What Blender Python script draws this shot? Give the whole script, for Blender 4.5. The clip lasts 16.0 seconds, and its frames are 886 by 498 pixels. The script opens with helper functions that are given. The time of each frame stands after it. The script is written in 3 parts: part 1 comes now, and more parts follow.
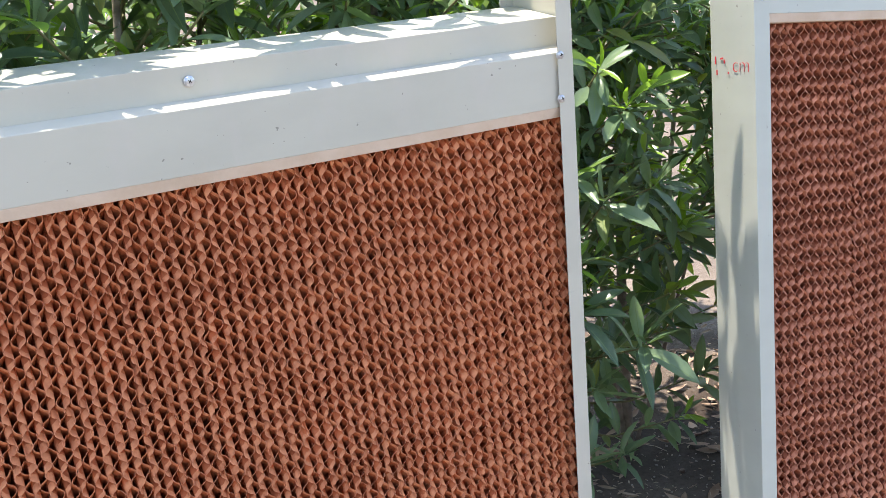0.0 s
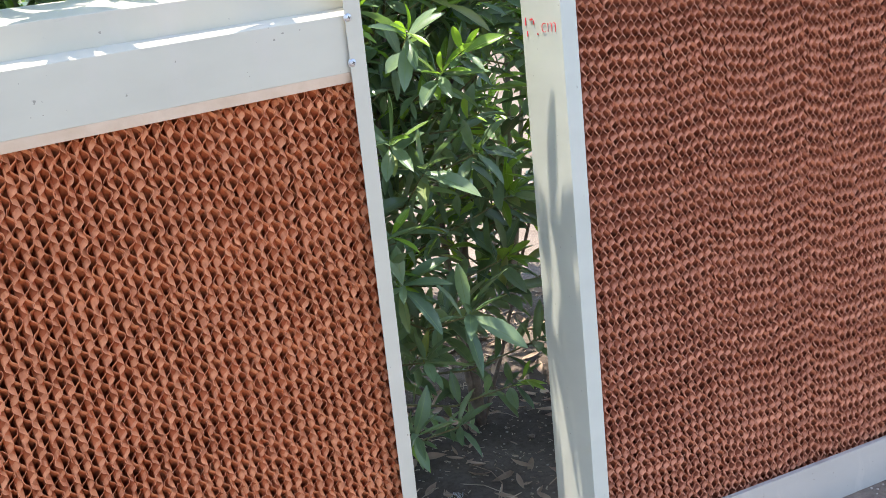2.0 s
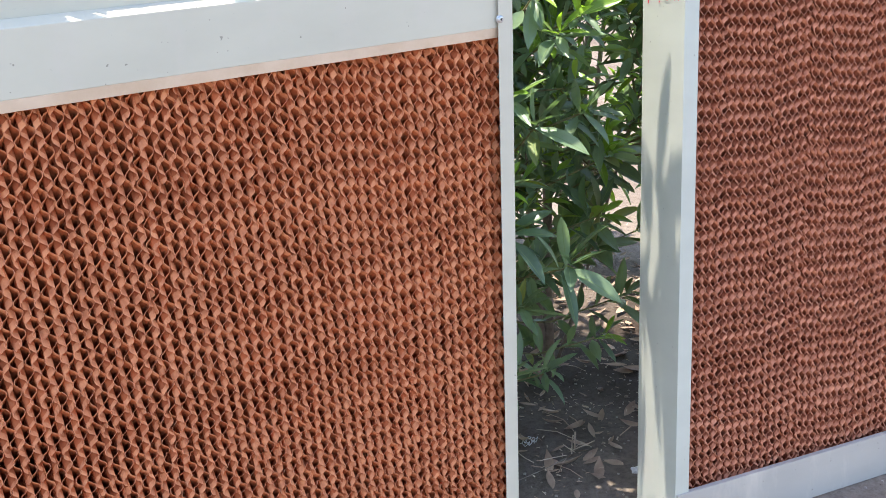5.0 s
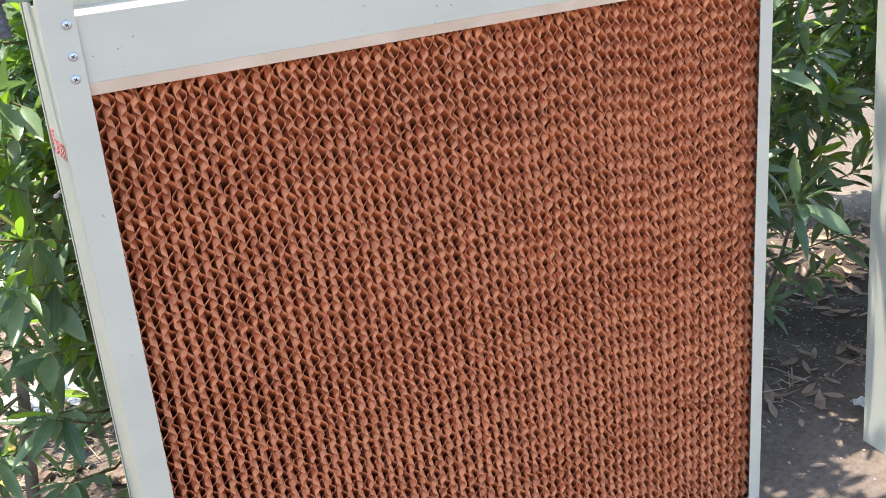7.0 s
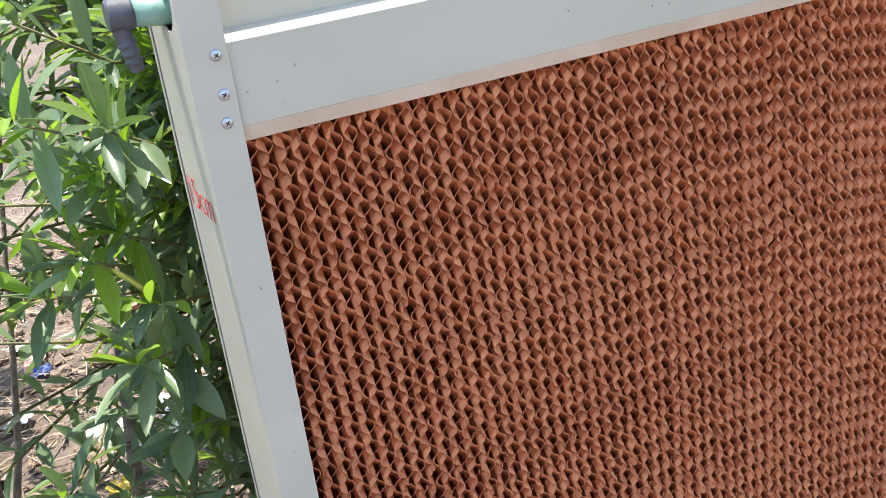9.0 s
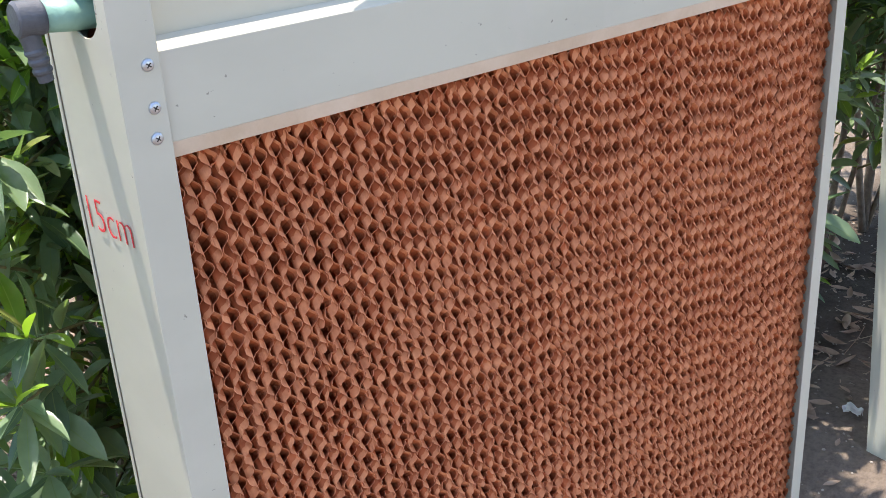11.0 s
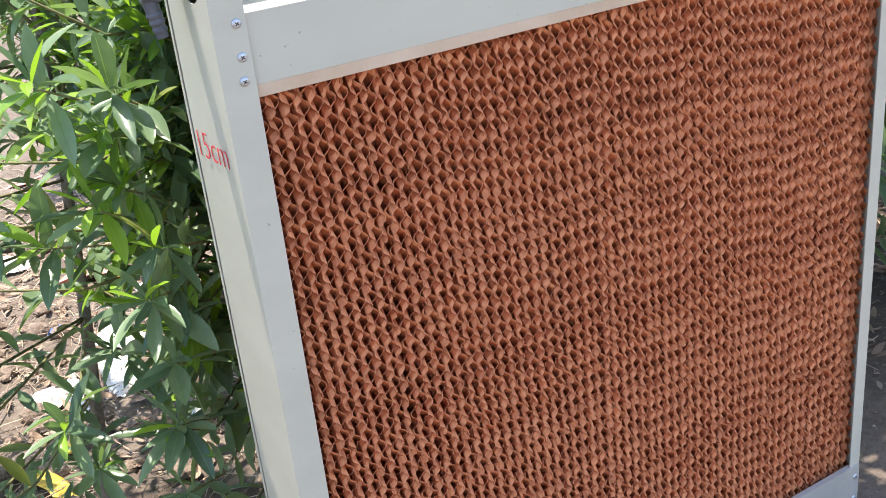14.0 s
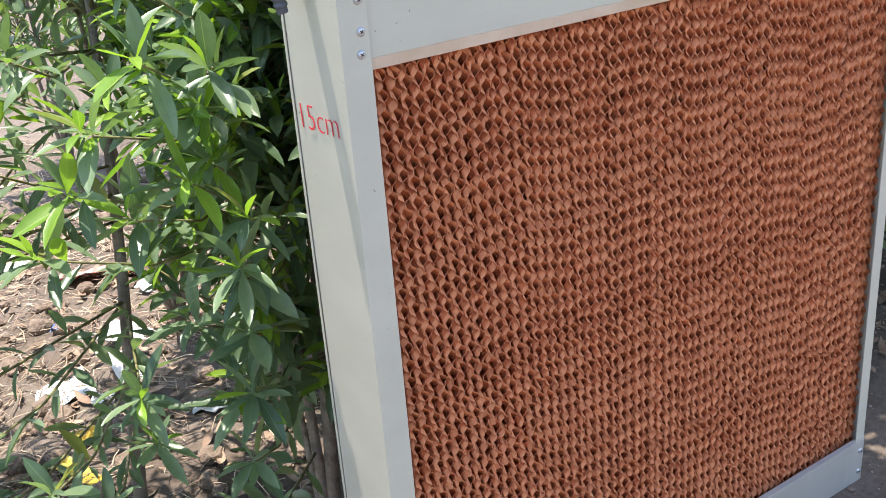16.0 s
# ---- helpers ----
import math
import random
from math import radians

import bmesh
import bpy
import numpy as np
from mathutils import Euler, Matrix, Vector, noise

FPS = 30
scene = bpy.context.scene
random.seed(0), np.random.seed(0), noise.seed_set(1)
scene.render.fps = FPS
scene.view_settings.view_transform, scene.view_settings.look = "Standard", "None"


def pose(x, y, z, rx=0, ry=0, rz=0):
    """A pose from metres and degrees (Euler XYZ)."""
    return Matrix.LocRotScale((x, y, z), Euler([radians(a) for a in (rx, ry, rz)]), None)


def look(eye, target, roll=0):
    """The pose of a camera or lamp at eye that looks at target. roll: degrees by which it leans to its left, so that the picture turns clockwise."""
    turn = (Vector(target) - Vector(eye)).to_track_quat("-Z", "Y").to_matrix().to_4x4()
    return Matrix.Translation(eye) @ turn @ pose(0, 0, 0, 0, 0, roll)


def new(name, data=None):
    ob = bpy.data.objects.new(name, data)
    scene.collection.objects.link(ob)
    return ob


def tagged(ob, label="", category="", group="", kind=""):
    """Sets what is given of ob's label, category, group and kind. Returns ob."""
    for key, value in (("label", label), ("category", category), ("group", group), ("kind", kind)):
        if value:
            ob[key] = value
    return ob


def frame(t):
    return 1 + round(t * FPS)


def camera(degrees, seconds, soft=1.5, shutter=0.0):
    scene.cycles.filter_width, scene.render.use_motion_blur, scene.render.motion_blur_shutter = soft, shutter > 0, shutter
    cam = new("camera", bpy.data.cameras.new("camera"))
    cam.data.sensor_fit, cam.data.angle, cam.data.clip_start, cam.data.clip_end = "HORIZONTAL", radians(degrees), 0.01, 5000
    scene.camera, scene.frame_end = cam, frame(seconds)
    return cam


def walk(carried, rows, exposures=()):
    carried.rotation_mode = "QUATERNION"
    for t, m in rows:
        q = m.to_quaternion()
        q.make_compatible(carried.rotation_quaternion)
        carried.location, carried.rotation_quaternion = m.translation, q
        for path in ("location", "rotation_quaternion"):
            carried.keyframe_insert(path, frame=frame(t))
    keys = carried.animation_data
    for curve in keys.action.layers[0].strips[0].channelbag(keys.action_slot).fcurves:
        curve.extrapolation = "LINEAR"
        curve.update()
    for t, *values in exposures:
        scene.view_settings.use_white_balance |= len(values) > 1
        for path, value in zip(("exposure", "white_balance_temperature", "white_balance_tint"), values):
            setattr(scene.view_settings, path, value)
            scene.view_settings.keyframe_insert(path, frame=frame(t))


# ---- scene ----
cam = camera(45.2, 16.0, 0.78)
PATH = [
    (0, (-0.199, 0.085, 1.17), (0.757, 1.749, 0.605), -4.7),
    (0.3, (-0.228, 0.105, 1.168), (0.826, 1.702, 0.586), -3.1),
    (0.5, (-0.237, 0.12, 1.16), (0.865, 1.676, 0.556), -2.4),
    (0.7, (-0.235, 0.121, 1.163), (0.896, 1.647, 0.536), -1.7),
    (1, (-0.218, 0.119, 1.16), (0.951, 1.614, 0.526), -1.7),
    (1.2, (-0.187, 0.11, 1.161), (0.992, 1.595, 0.525), -2.3),
    (1.5, (-0.144, 0.083, 1.153), (1.046, 1.564, 0.531), -4.1),
    (1.8, (-0.106, 0.061, 1.146), (1.054, 1.57, 0.531), -5.2),
    (2, (-0.081, 0.044, 1.138), (1.025, 1.591, 0.518), -5.7),
    (2.3, (-0.062, 0.031, 1.136), (0.989, 1.603, 0.486), -5.3),
    (2.5, (-0.049, 0.028, 1.135), (0.988, 1.605, 0.472), -6.0),
    (2.7, (-0.047, 0.027, 1.134), (0.975, 1.609, 0.459), -6.9),
    (3, (-0.042, 0.029, 1.126), (0.966, 1.617, 0.448), -9.5),
    (3.2, (-0.057, 0.04, 1.125), (0.967, 1.613, 0.433), -9.9),
    (3.5, (-0.087, 0.056, 1.136), (0.946, 1.63, 0.46), -8.7),
    (3.7, (-0.121, 0.07, 1.141), (0.895, 1.664, 0.487), -7.4),
    (5.8, (-0.278, 0.04, 1.167), (0.801, 1.564, 0.452), -0.8),
    (6, (-0.298, -0.006, 1.158), (0.78, 1.517, 0.439), -2.5),
    (6.2, (-0.338, -0.026, 1.15), (0.72, 1.499, 0.405), -4.1),
    (6.5, (-0.381, -0.04, 1.145), (0.541, 1.569, 0.396), -6.8),
    (6.8, (-0.445, 0.005, 1.143), (0.445, 1.641, 0.415), -5.4),
    (6.9, (-0.468, 0.027, 1.152), (0.398, 1.677, 0.424), -5.2),
    (7, (-0.493, 0.04, 1.154), (0.349, 1.705, 0.434), -5.1),
    (7.2, (-0.542, 0.079, 1.152), (0.27, 1.756, 0.426), -4.5),
    (7.5, (-0.606, 0.123, 1.158), (0.235, 1.786, 0.431), -3.3),
    (7.7, (-0.616, 0.152, 1.158), (0.286, 1.775, 0.416), 0.0),
    (8, (-0.608, 0.207, 1.156), (0.245, 1.845, 0.387), 1.7),
    (8.2, (-0.588, 0.247, 1.162), (0.212, 1.899, 0.368), 0.6),
    (8.5, (-0.551, 0.293, 1.174), (0.194, 1.975, 0.388), -3.2),
    (8.7, (-0.524, 0.313, 1.173), (0.195, 2.011, 0.4), -5.2),
    (9, (-0.51, 0.338, 1.171), (0.224, 2.032, 0.4), -7.7),
    (9.3, (-0.534, 0.369, 1.176), (0.29, 2.02, 0.404), -8.5),
    (9.5, (-0.566, 0.388, 1.181), (0.364, 1.98, 0.406), -7.3),
    (9.7, (-0.596, 0.41, 1.173), (0.444, 1.94, 0.414), -6.0),
    (11.8, (-0.645, 0.453, 1.189), (0.542, 1.835, 0.363), -2.4),
    (12, (-0.64, 0.446, 1.187), (0.561, 1.814, 0.361), -2.1),
    (12.3, (-0.632, 0.438, 1.182), (0.6, 1.772, 0.343), -1.7),
    (12.5, (-0.627, 0.435, 1.176), (0.651, 1.702, 0.303), -1.0),
    (12.6, (-0.626, 0.425, 1.176), (0.66, 1.668, 0.28), -0.8),
    (12.8, (-0.627, 0.413, 1.18), (0.652, 1.656, 0.274), -1.1),
    (13, (-0.631, 0.388, 1.19), (0.599, 1.707, 0.326), -2.0),
    (13.2, (-0.628, 0.352, 1.188), (0.541, 1.751, 0.366), -2.7),
    (13.5, (-0.626, 0.282, 1.189), (0.454, 1.758, 0.38), -3.9),
    (13.7, (-0.635, 0.232, 1.185), (0.376, 1.76, 0.382), -4.9),
    (13.8, (-0.644, 0.232, 1.192), (0.328, 1.779, 0.376), -5.3),
    (14, (-0.668, 0.223, 1.203), (0.239, 1.809, 0.389), -6.2),
    (14.3, (-0.743, 0.231, 1.19), (0.137, 1.838, 0.388), -6.7),
    (14.5, (-0.811, 0.248, 1.188), (0.056, 1.86, 0.382), -6.6),
    (14.7, (-0.871, 0.27, 1.189), (0.016, 1.871, 0.382), -5.8),
    (15, (-0.928, 0.292, 1.186), (0.046, 1.842, 0.381), -3.8),
    (15.2, (-0.941, 0.297, 1.186), (0.036, 1.847, 0.384), -3.2),
    (15.5, (-0.919, 0.287, 1.193), (0.057, 1.845, 0.406), -3.9),
    (15.7, (-0.892, 0.268, 1.196), (0.11, 1.807, 0.404), -4.3),
    (16, (-0.862, 0.238, 1.196), (0.157, 1.768, 0.405), -4.5),
]
walk(cam, [(t, look(eye, target, roll)) for t, eye, target, roll in PATH], [(0.0, 1.73, 6800, 11), (1.5, 1.87, 6800, 11), (3.5, 1.95, 6800, 11), (6.5, 1.97, 6800, 11), (7.5, 1.87, 6800, 11), (8.5, 1.80, 6800, 11), (9.0, 1.61, 6800, 11), (12.0, 1.63, 6800, 11), (13.0, 1.76, 6800, 11), (16.0, 1.57, 6800, 11)])

# ---- world, sun ----
SUN = Vector((-0.10, 0.20, 1.0)).normalized()
world = bpy.data.worlds.new("sky")
scene.world = world
world.use_nodes = True
wn = world.node_tree
sky = wn.nodes.new("ShaderNodeTexSky")
sky.sky_type, sky.sun_disc = "NISHITA", False
sky.sun_elevation = math.asin(SUN.z)
sky.sun_rotation = math.atan2(SUN.x, SUN.y)
wn.links.new(sky.outputs[0], wn.nodes["Background"].inputs[0])
wn.nodes["Background"].inputs[1].default_value = 0.15
sun = new("sun", bpy.data.lights.new("sun", "SUN"))
sun.data.energy, sun.data.angle, sun.data.color = 3.2, radians(0.55), (1.0, 0.95, 0.87)
sun.matrix_world = look(SUN * 20, (0, 0, 0))
tagged(sun, kind="structure")


# ---- materials ----
def material(name, rough=0.5, metal=0.0):
    m = bpy.data.materials.new(name)
    m.use_nodes = True
    b = m.node_tree.nodes["Principled BSDF"]
    b.inputs["Roughness"].default_value = rough
    b.inputs["Metallic"].default_value = metal
    return m, m.node_tree, b


def noise_of(nt, scale, detail=4.0, stretch=None, rough=0.55):
    co = nt.nodes.new("ShaderNodeTexCoord")
    n = nt.nodes.new("ShaderNodeTexNoise")
    n.inputs["Scale"].default_value = scale
    n.inputs["Detail"].default_value = detail
    n.inputs["Roughness"].default_value = rough
    if stretch:
        mp = nt.nodes.new("ShaderNodeMapping")
        mp.inputs["Scale"].default_value = stretch
        nt.links.new(co.outputs["Object"], mp.inputs[0])
        nt.links.new(mp.outputs[0], n.inputs["Vector"])
    else:
        nt.links.new(co.outputs["Object"], n.inputs["Vector"])
    return n.outputs["Fac"]


def ramp(nt, fac, *stops):
    r = nt.nodes.new("ShaderNodeValToRGB")
    el = r.color_ramp.elements
    while len(el) < len(stops):
        el.new(0.5)
    for e, (p, c) in zip(el, stops):
        e.position, e.color = p, (*c, 1)
    nt.links.new(fac, r.inputs[0])
    return r.outputs[0]


def mix(nt, fac, a, b, mode="MIX"):
    m = nt.nodes.new("ShaderNodeMix")
    m.data_type, m.blend_type = "RGBA", mode
    for socket, value in ((m.inputs[0], fac), (m.inputs[6], a), (m.inputs[7], b)):
        if isinstance(value, (int, float)):
            socket.default_value = value
        elif isinstance(value, tuple):
            socket.default_value = (*value, 1)
        else:
            nt.links.new(value, socket)
    return m.outputs[2]


def bump(nt, b, height, strength, distance):
    n = nt.nodes.new("ShaderNodeBump")
    n.inputs["Strength"].default_value = strength
    n.inputs["Distance"].default_value = distance
    nt.links.new(height, n.inputs["Height"])
    nt.links.new(n.outputs[0], b.inputs["Normal"])


def painted_metal(name, tone, rough=0.42):
    m, nt, b = material(name, rough)
    cloud = noise_of(nt, 5.0, 5.0, (1, 1, 2.5))
    col = ramp(nt, cloud, (0.3, tuple(c * 0.9 for c in tone)), (0.62, tone))
    smear = ramp(nt, noise_of(nt, 9.0, 6.0, (1, 1, 0.35), 0.7), (0.52, (0, 0, 0)), (0.72, (0.6, 0.6, 0.6)))
    col = mix(nt, smear, col, (0.55, 0.50, 0.44))
    scuff = ramp(nt, noise_of(nt, 26.0, 6.0, (0.25, 1, 1.6), 0.75), (0.66, (0, 0, 0)), (0.72, (0.5, 0.5, 0.5)))
    col = mix(nt, scuff, col, (0.34, 0.32, 0.29))
    blot = ramp(nt, noise_of(nt, 48.0, 2.0), (0.80, (0, 0, 0)), (0.82, (0.6, 0.6, 0.6)))
    col = mix(nt, blot, col, (0.28, 0.23, 0.18))
    speck = ramp(nt, noise_of(nt, 130.0, 2.0), (0.735, (0, 0, 0)), (0.765, (0.7, 0.7, 0.7)))
    col = mix(nt, speck, col, (0.16, 0.14, 0.12))
    nt.links.new(col, b.inputs["Base Color"])
    bump(nt, b, noise_of(nt, 14.0, 3.0), 0.03, 0.01)
    return m


def simple(name, dark, light, scale=30.0, rough=0.6, metal=0.0, relief=0.3, depth=0.002):
    m, nt, b = material(name, rough, metal)
    nt.links.new(ramp(nt, noise_of(nt, scale, 5.0), (0.32, dark), (0.68, light)), b.inputs["Base Color"])
    bump(nt, b, noise_of(nt, scale * 4, 3.0), relief, depth)
    return m


def pad_paper(name, dark, light, worn):
    m, nt, b = material(name, 0.72)
    info = nt.nodes.new("ShaderNodeObjectInfo")
    col = ramp(nt, noise_of(nt, 22.0, 5.0), (0.3, dark), (0.7, light))
    tint = ramp(nt, info.outputs["Random"], (0.0, (0.84, 0.82, 0.80)), (1.0, (1.12, 1.1, 1.06)))
    col = mix(nt, 1.0, col, tint, "MULTIPLY")
    dust = ramp(nt, noise_of(nt, 90.0, 3.0), (0.60, (0, 0, 0)), (0.8, (0.5, 0.5, 0.5)))
    col = mix(nt, dust, col, worn)
    nt.links.new(col, b.inputs["Base Color"])
    b.inputs["Specular IOR Level"].default_value = 0.12
    bump(nt, b, noise_of(nt, 260.0, 3.0), 0.25, 0.001)
    return m


def leaf_material(name, dark, light, vein):
    m, nt, b = material(name, 0.30)
    geo = nt.nodes.new("ShaderNodeNewGeometry")
    col = ramp(nt, geo.outputs["Random Per Island"], (0.0, dark), (0.55, light), (0.93, tuple(1.25 * c for c in light)), (1.0, (0.30, 0.30, 0.06)))
    uv = nt.nodes.new("ShaderNodeTexCoord")
    sep = nt.nodes.new("ShaderNodeSeparateXYZ")
    nt.links.new(uv.outputs["UV"], sep.inputs[0])
    rib = ramp(nt, sep.outputs[0], (0.46, (0, 0, 0)), (0.49, (1, 1, 1)), (0.51, (1, 1, 1)), (0.54, (0, 0, 0)))
    col = mix(nt, rib, col, vein)
    col = mix(nt, 0.25, col, ramp(nt, noise_of(nt, 60.0, 3.0), (0.3, dark), (0.7, light)))
    nt.links.new(col, b.inputs["Base Color"])
    b.inputs["Specular IOR Level"].default_value = 0.5
    tr = nt.nodes.new("ShaderNodeBsdfTranslucent")
    nt.links.new(mix(nt, 1.0, col, (1.4, 1.55, 0.65), "MULTIPLY"), tr.inputs[0])
    ms = nt.nodes.new("ShaderNodeMixShader")
    ms.inputs[0].default_value = 0.34
    out = nt.nodes["Material Output"]
    nt.links.new(b.outputs[0], ms.inputs[1])
    nt.links.new(tr.outputs[0], ms.inputs[2])
    nt.links.new(ms.outputs[0], out.inputs[0])
    bump(nt, b, noise_of(nt, 160.0, 2.0), 0.12, 0.002)
    return m


WHITE = painted_metal("painted_sheet_metal", (0.53, 0.505, 0.42))
WHITE_B = painted_metal("painted_sheet_metal_cool", (0.50, 0.505, 0.44))
ALU = painted_metal("bare_aluminium_rail", (0.40, 0.375, 0.345), 0.38)
STEEL = simple("zinc_screw", (0.45, 0.47, 0.52), (0.62, 0.65, 0.70), 200, 0.3, 0.9, 0.1)
SLOT = simple("screw_recess", (0.02, 0.02, 0.025), (0.05, 0.05, 0.05), 200, 0.7)
# Paper darker than its rims: shade in the cells is painted as colour.
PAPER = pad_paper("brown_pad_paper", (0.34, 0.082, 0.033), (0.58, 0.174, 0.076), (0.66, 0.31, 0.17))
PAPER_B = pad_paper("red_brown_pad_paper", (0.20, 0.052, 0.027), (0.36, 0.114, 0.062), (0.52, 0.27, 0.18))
RIM = simple("lit_pad_rim", (0.44, 0.132, 0.053), (0.71, 0.270, 0.119), 55, 0.75)
RIM_B = simple("lit_red_pad_rim", (0.36, 0.110, 0.054), (0.61, 0.226, 0.120), 50, 0.7)
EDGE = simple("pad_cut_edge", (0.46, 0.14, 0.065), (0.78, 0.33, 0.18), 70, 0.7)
EDGE_B = simple("pad_worn_lit_edge", (0.38, 0.125, 0.075), (0.74, 0.36, 0.22), 60, 0.6)
# Peach tone of the drip edge, warmer than the boards.
DRIP = simple("peach_drip_edge", (0.56, 0.43, 0.32), (0.66, 0.53, 0.42), 18, 0.5)
RED = simple("red_marker_ink", (0.62, 0.03, 0.04), (0.72, 0.06, 0.07), 300, 0.6)
PIPE = simple("green_plastic_pipe", (0.20, 0.36, 0.29), (0.26, 0.44, 0.36), 40, 0.4)
RUBBER = simple("dark_grey_plastic", (0.055, 0.06, 0.075), (0.10, 0.105, 0.125), 60, 0.5)
BARK = simple("grey_brown_bark", (0.17, 0.135, 0.11), (0.34, 0.285, 0.235), 45, 0.85, 0, 0.8, 0.004)
TWIG = simple("green_twig_bark", (0.13, 0.12, 0.05), (0.24, 0.22, 0.09), 60, 0.7)
LEAF = leaf_material("mature_leaf", (0.070, 0.126, 0.072), (0.185, 0.262, 0.150), (0.19, 0.27, 0.11))
YOUNG = leaf_material("young_leaf", (0.13, 0.25, 0.035), (0.24, 0.38, 0.05), (0.34, 0.45, 0.12))
STRAW = simple("dry_straw", (0.34, 0.265, 0.19), (0.60, 0.49, 0.37), 30, 0.8)
DRY = simple("dry_leaf", (0.21, 0.135, 0.095), (0.50, 0.36, 0.26), 14, 0.8)
CLOD = simple("soil_clod", (0.15, 0.105, 0.08), (0.31, 0.235, 0.18), 50, 0.95, 0, 0.9, 0.006)
STONE = simple("pale_pebble", (0.24, 0.20, 0.165), (0.44, 0.39, 0.34), 60, 0.85)
PAPERW = simple("white_scrap", (0.62, 0.62, 0.62), (0.80, 0.80, 0.79), 20, 0.6)
YELLOW = simple("yellow_scrap", (0.62, 0.42, 0.05), (0.80, 0.58, 0.10), 20, 0.6)
BLUE = simple("blue_scrap", (0.10, 0.16, 0.42), (0.20, 0.28, 0.58), 20, 0.5)
ORANGE = simple("orange_scrap", (0.72, 0.16, 0.03), (0.86, 0.30, 0.05), 20, 0.5)
PINK = simple("pink_scrap", (0.55, 0.18, 0.15), (0.72, 0.40, 0.34), 25, 0.6)


def soil_material():
    m, nt, b = material("dusty_soil", 0.95)
    big = noise_of(nt, 1.6, 6.0)
    col = ramp(nt, big, (0.3, (0.125, 0.095, 0.077)), (0.5, (0.185, 0.147, 0.121)), (0.7, (0.245, 0.203, 0.171)))
    fine = ramp(nt, noise_of(nt, 75.0, 6.0, None, 0.7), (0.30, (0.66, 0.64, 0.62)), (0.55, (1, 1, 1)), (0.74, (1.18, 1.16, 1.13)))
    col = mix(nt, 1.0, col, fine, "MULTIPLY")
    # Hedge shade painted into the soil: a ragged darker band, limited along x.
    co = nt.nodes.new("ShaderNodeTexCoord")
    sep = nt.nodes.new("ShaderNodeSeparateXYZ")
    nt.links.new(co.outputs["Object"], sep.inputs[0])
    wander = nt.nodes.new("ShaderNodeMath")
    wander.operation, wander.inputs[1].default_value = "MULTIPLY_ADD", 0.9
    nt.links.new(noise_of(nt, 2.2, 5.0), wander.inputs[0])
    nt.links.new(sep.outputs[1], wander.inputs[2])
    hedge_shade = ramp(nt, wander.outputs[0], (0.0, (0, 0, 0)), (0.5, (0, 0, 0)), (0.7, (1, 1, 1)), (0.9, (1, 1, 1)), (1.0, (0, 0, 0)))
    shift = hedge_shade.node.inputs[0].links[0]
    nt.links.remove(shift)
    scale = nt.nodes.new("ShaderNodeMapRange")
    scale.inputs[1].default_value, scale.inputs[2].default_value = 0.9, 2.6
    nt.links.new(wander.outputs[0], scale.inputs[0])
    nt.links.new(scale.outputs[0], hedge_shade.node.inputs[0])
    along = nt.nodes.new("ShaderNodeMapRange")
    along.inputs[1].default_value, along.inputs[2].default_value = -0.2, 0.5
    nt.links.new(sep.outputs[0], along.inputs[0])
    gap_shade = nt.nodes.new("ShaderNodeMath")
    gap_shade.operation = "MULTIPLY"
    nt.links.new(hedge_shade, gap_shade.inputs[0])
    nt.links.new(along.outputs[0], gap_shade.inputs[1])
    far = nt.nodes.new("ShaderNodeMapRange")
    far.inputs[1].default_value, far.inputs[2].default_value = 2.4, 3.2
    far.inputs[3].default_value, far.inputs[4].default_value = 1.0, 0.0
    nt.links.new(sep.outputs[0], far.inputs[0])
    patch = nt.nodes.new("ShaderNodeMath")
    patch.operation = "MULTIPLY"
    nt.links.new(gap_shade.outputs[0], patch.inputs[0])
    nt.links.new(far.outputs[0], patch.inputs[1])
    col = mix(nt, patch.outputs[0], col, mix(nt, 1.0, col, (0.36, 0.34, 0.33), "MULTIPLY"))
    nt.links.new(col, b.inputs["Base Color"])
    b.inputs["Specular IOR Level"].default_value = 0.2
    bump(nt, b, noise_of(nt, 55.0, 8.0, None, 0.7), 0.7, 0.012)
    return m


SOIL = soil_material()


# ---- helpers for meshes ----
def mesh_of(name, verts, faces, mats, smooth=False, uvs=None, picks=None):
    me = bpy.data.meshes.new(name)
    me.from_pydata(verts, [], faces)
    for m in mats:
        me.materials.append(m)
    if picks is not None:
        me.polygons.foreach_set("material_index", picks)
    if uvs is not None:
        layer = me.uv_layers.new(name="UVMap")
        layer.data.foreach_set("uv", np.asarray(uvs, dtype=np.float32).ravel())
    if smooth:
        me.polygons.foreach_set("use_smooth", [True] * len(me.polygons))
    me.update()
    return me


def part(name, bm, mat, parent=None, label="", smooth=False):
    me = bpy.data.meshes.new(name)
    bm.to_mesh(me)
    bm.free()
    for m in mat if isinstance(mat, (list, tuple)) else [mat]:
        me.materials.append(m)
    if smooth:
        me.polygons.foreach_set("use_smooth", [True] * len(me.polygons))
    ob = new(name, me)
    ob.parent = parent
    if label:
        tagged(ob, label)
    return ob


def part_mesh(name, me, parent=None, label=""):
    ob = new(name, me)
    ob.parent = parent
    if label:
        tagged(ob, label)
    return ob


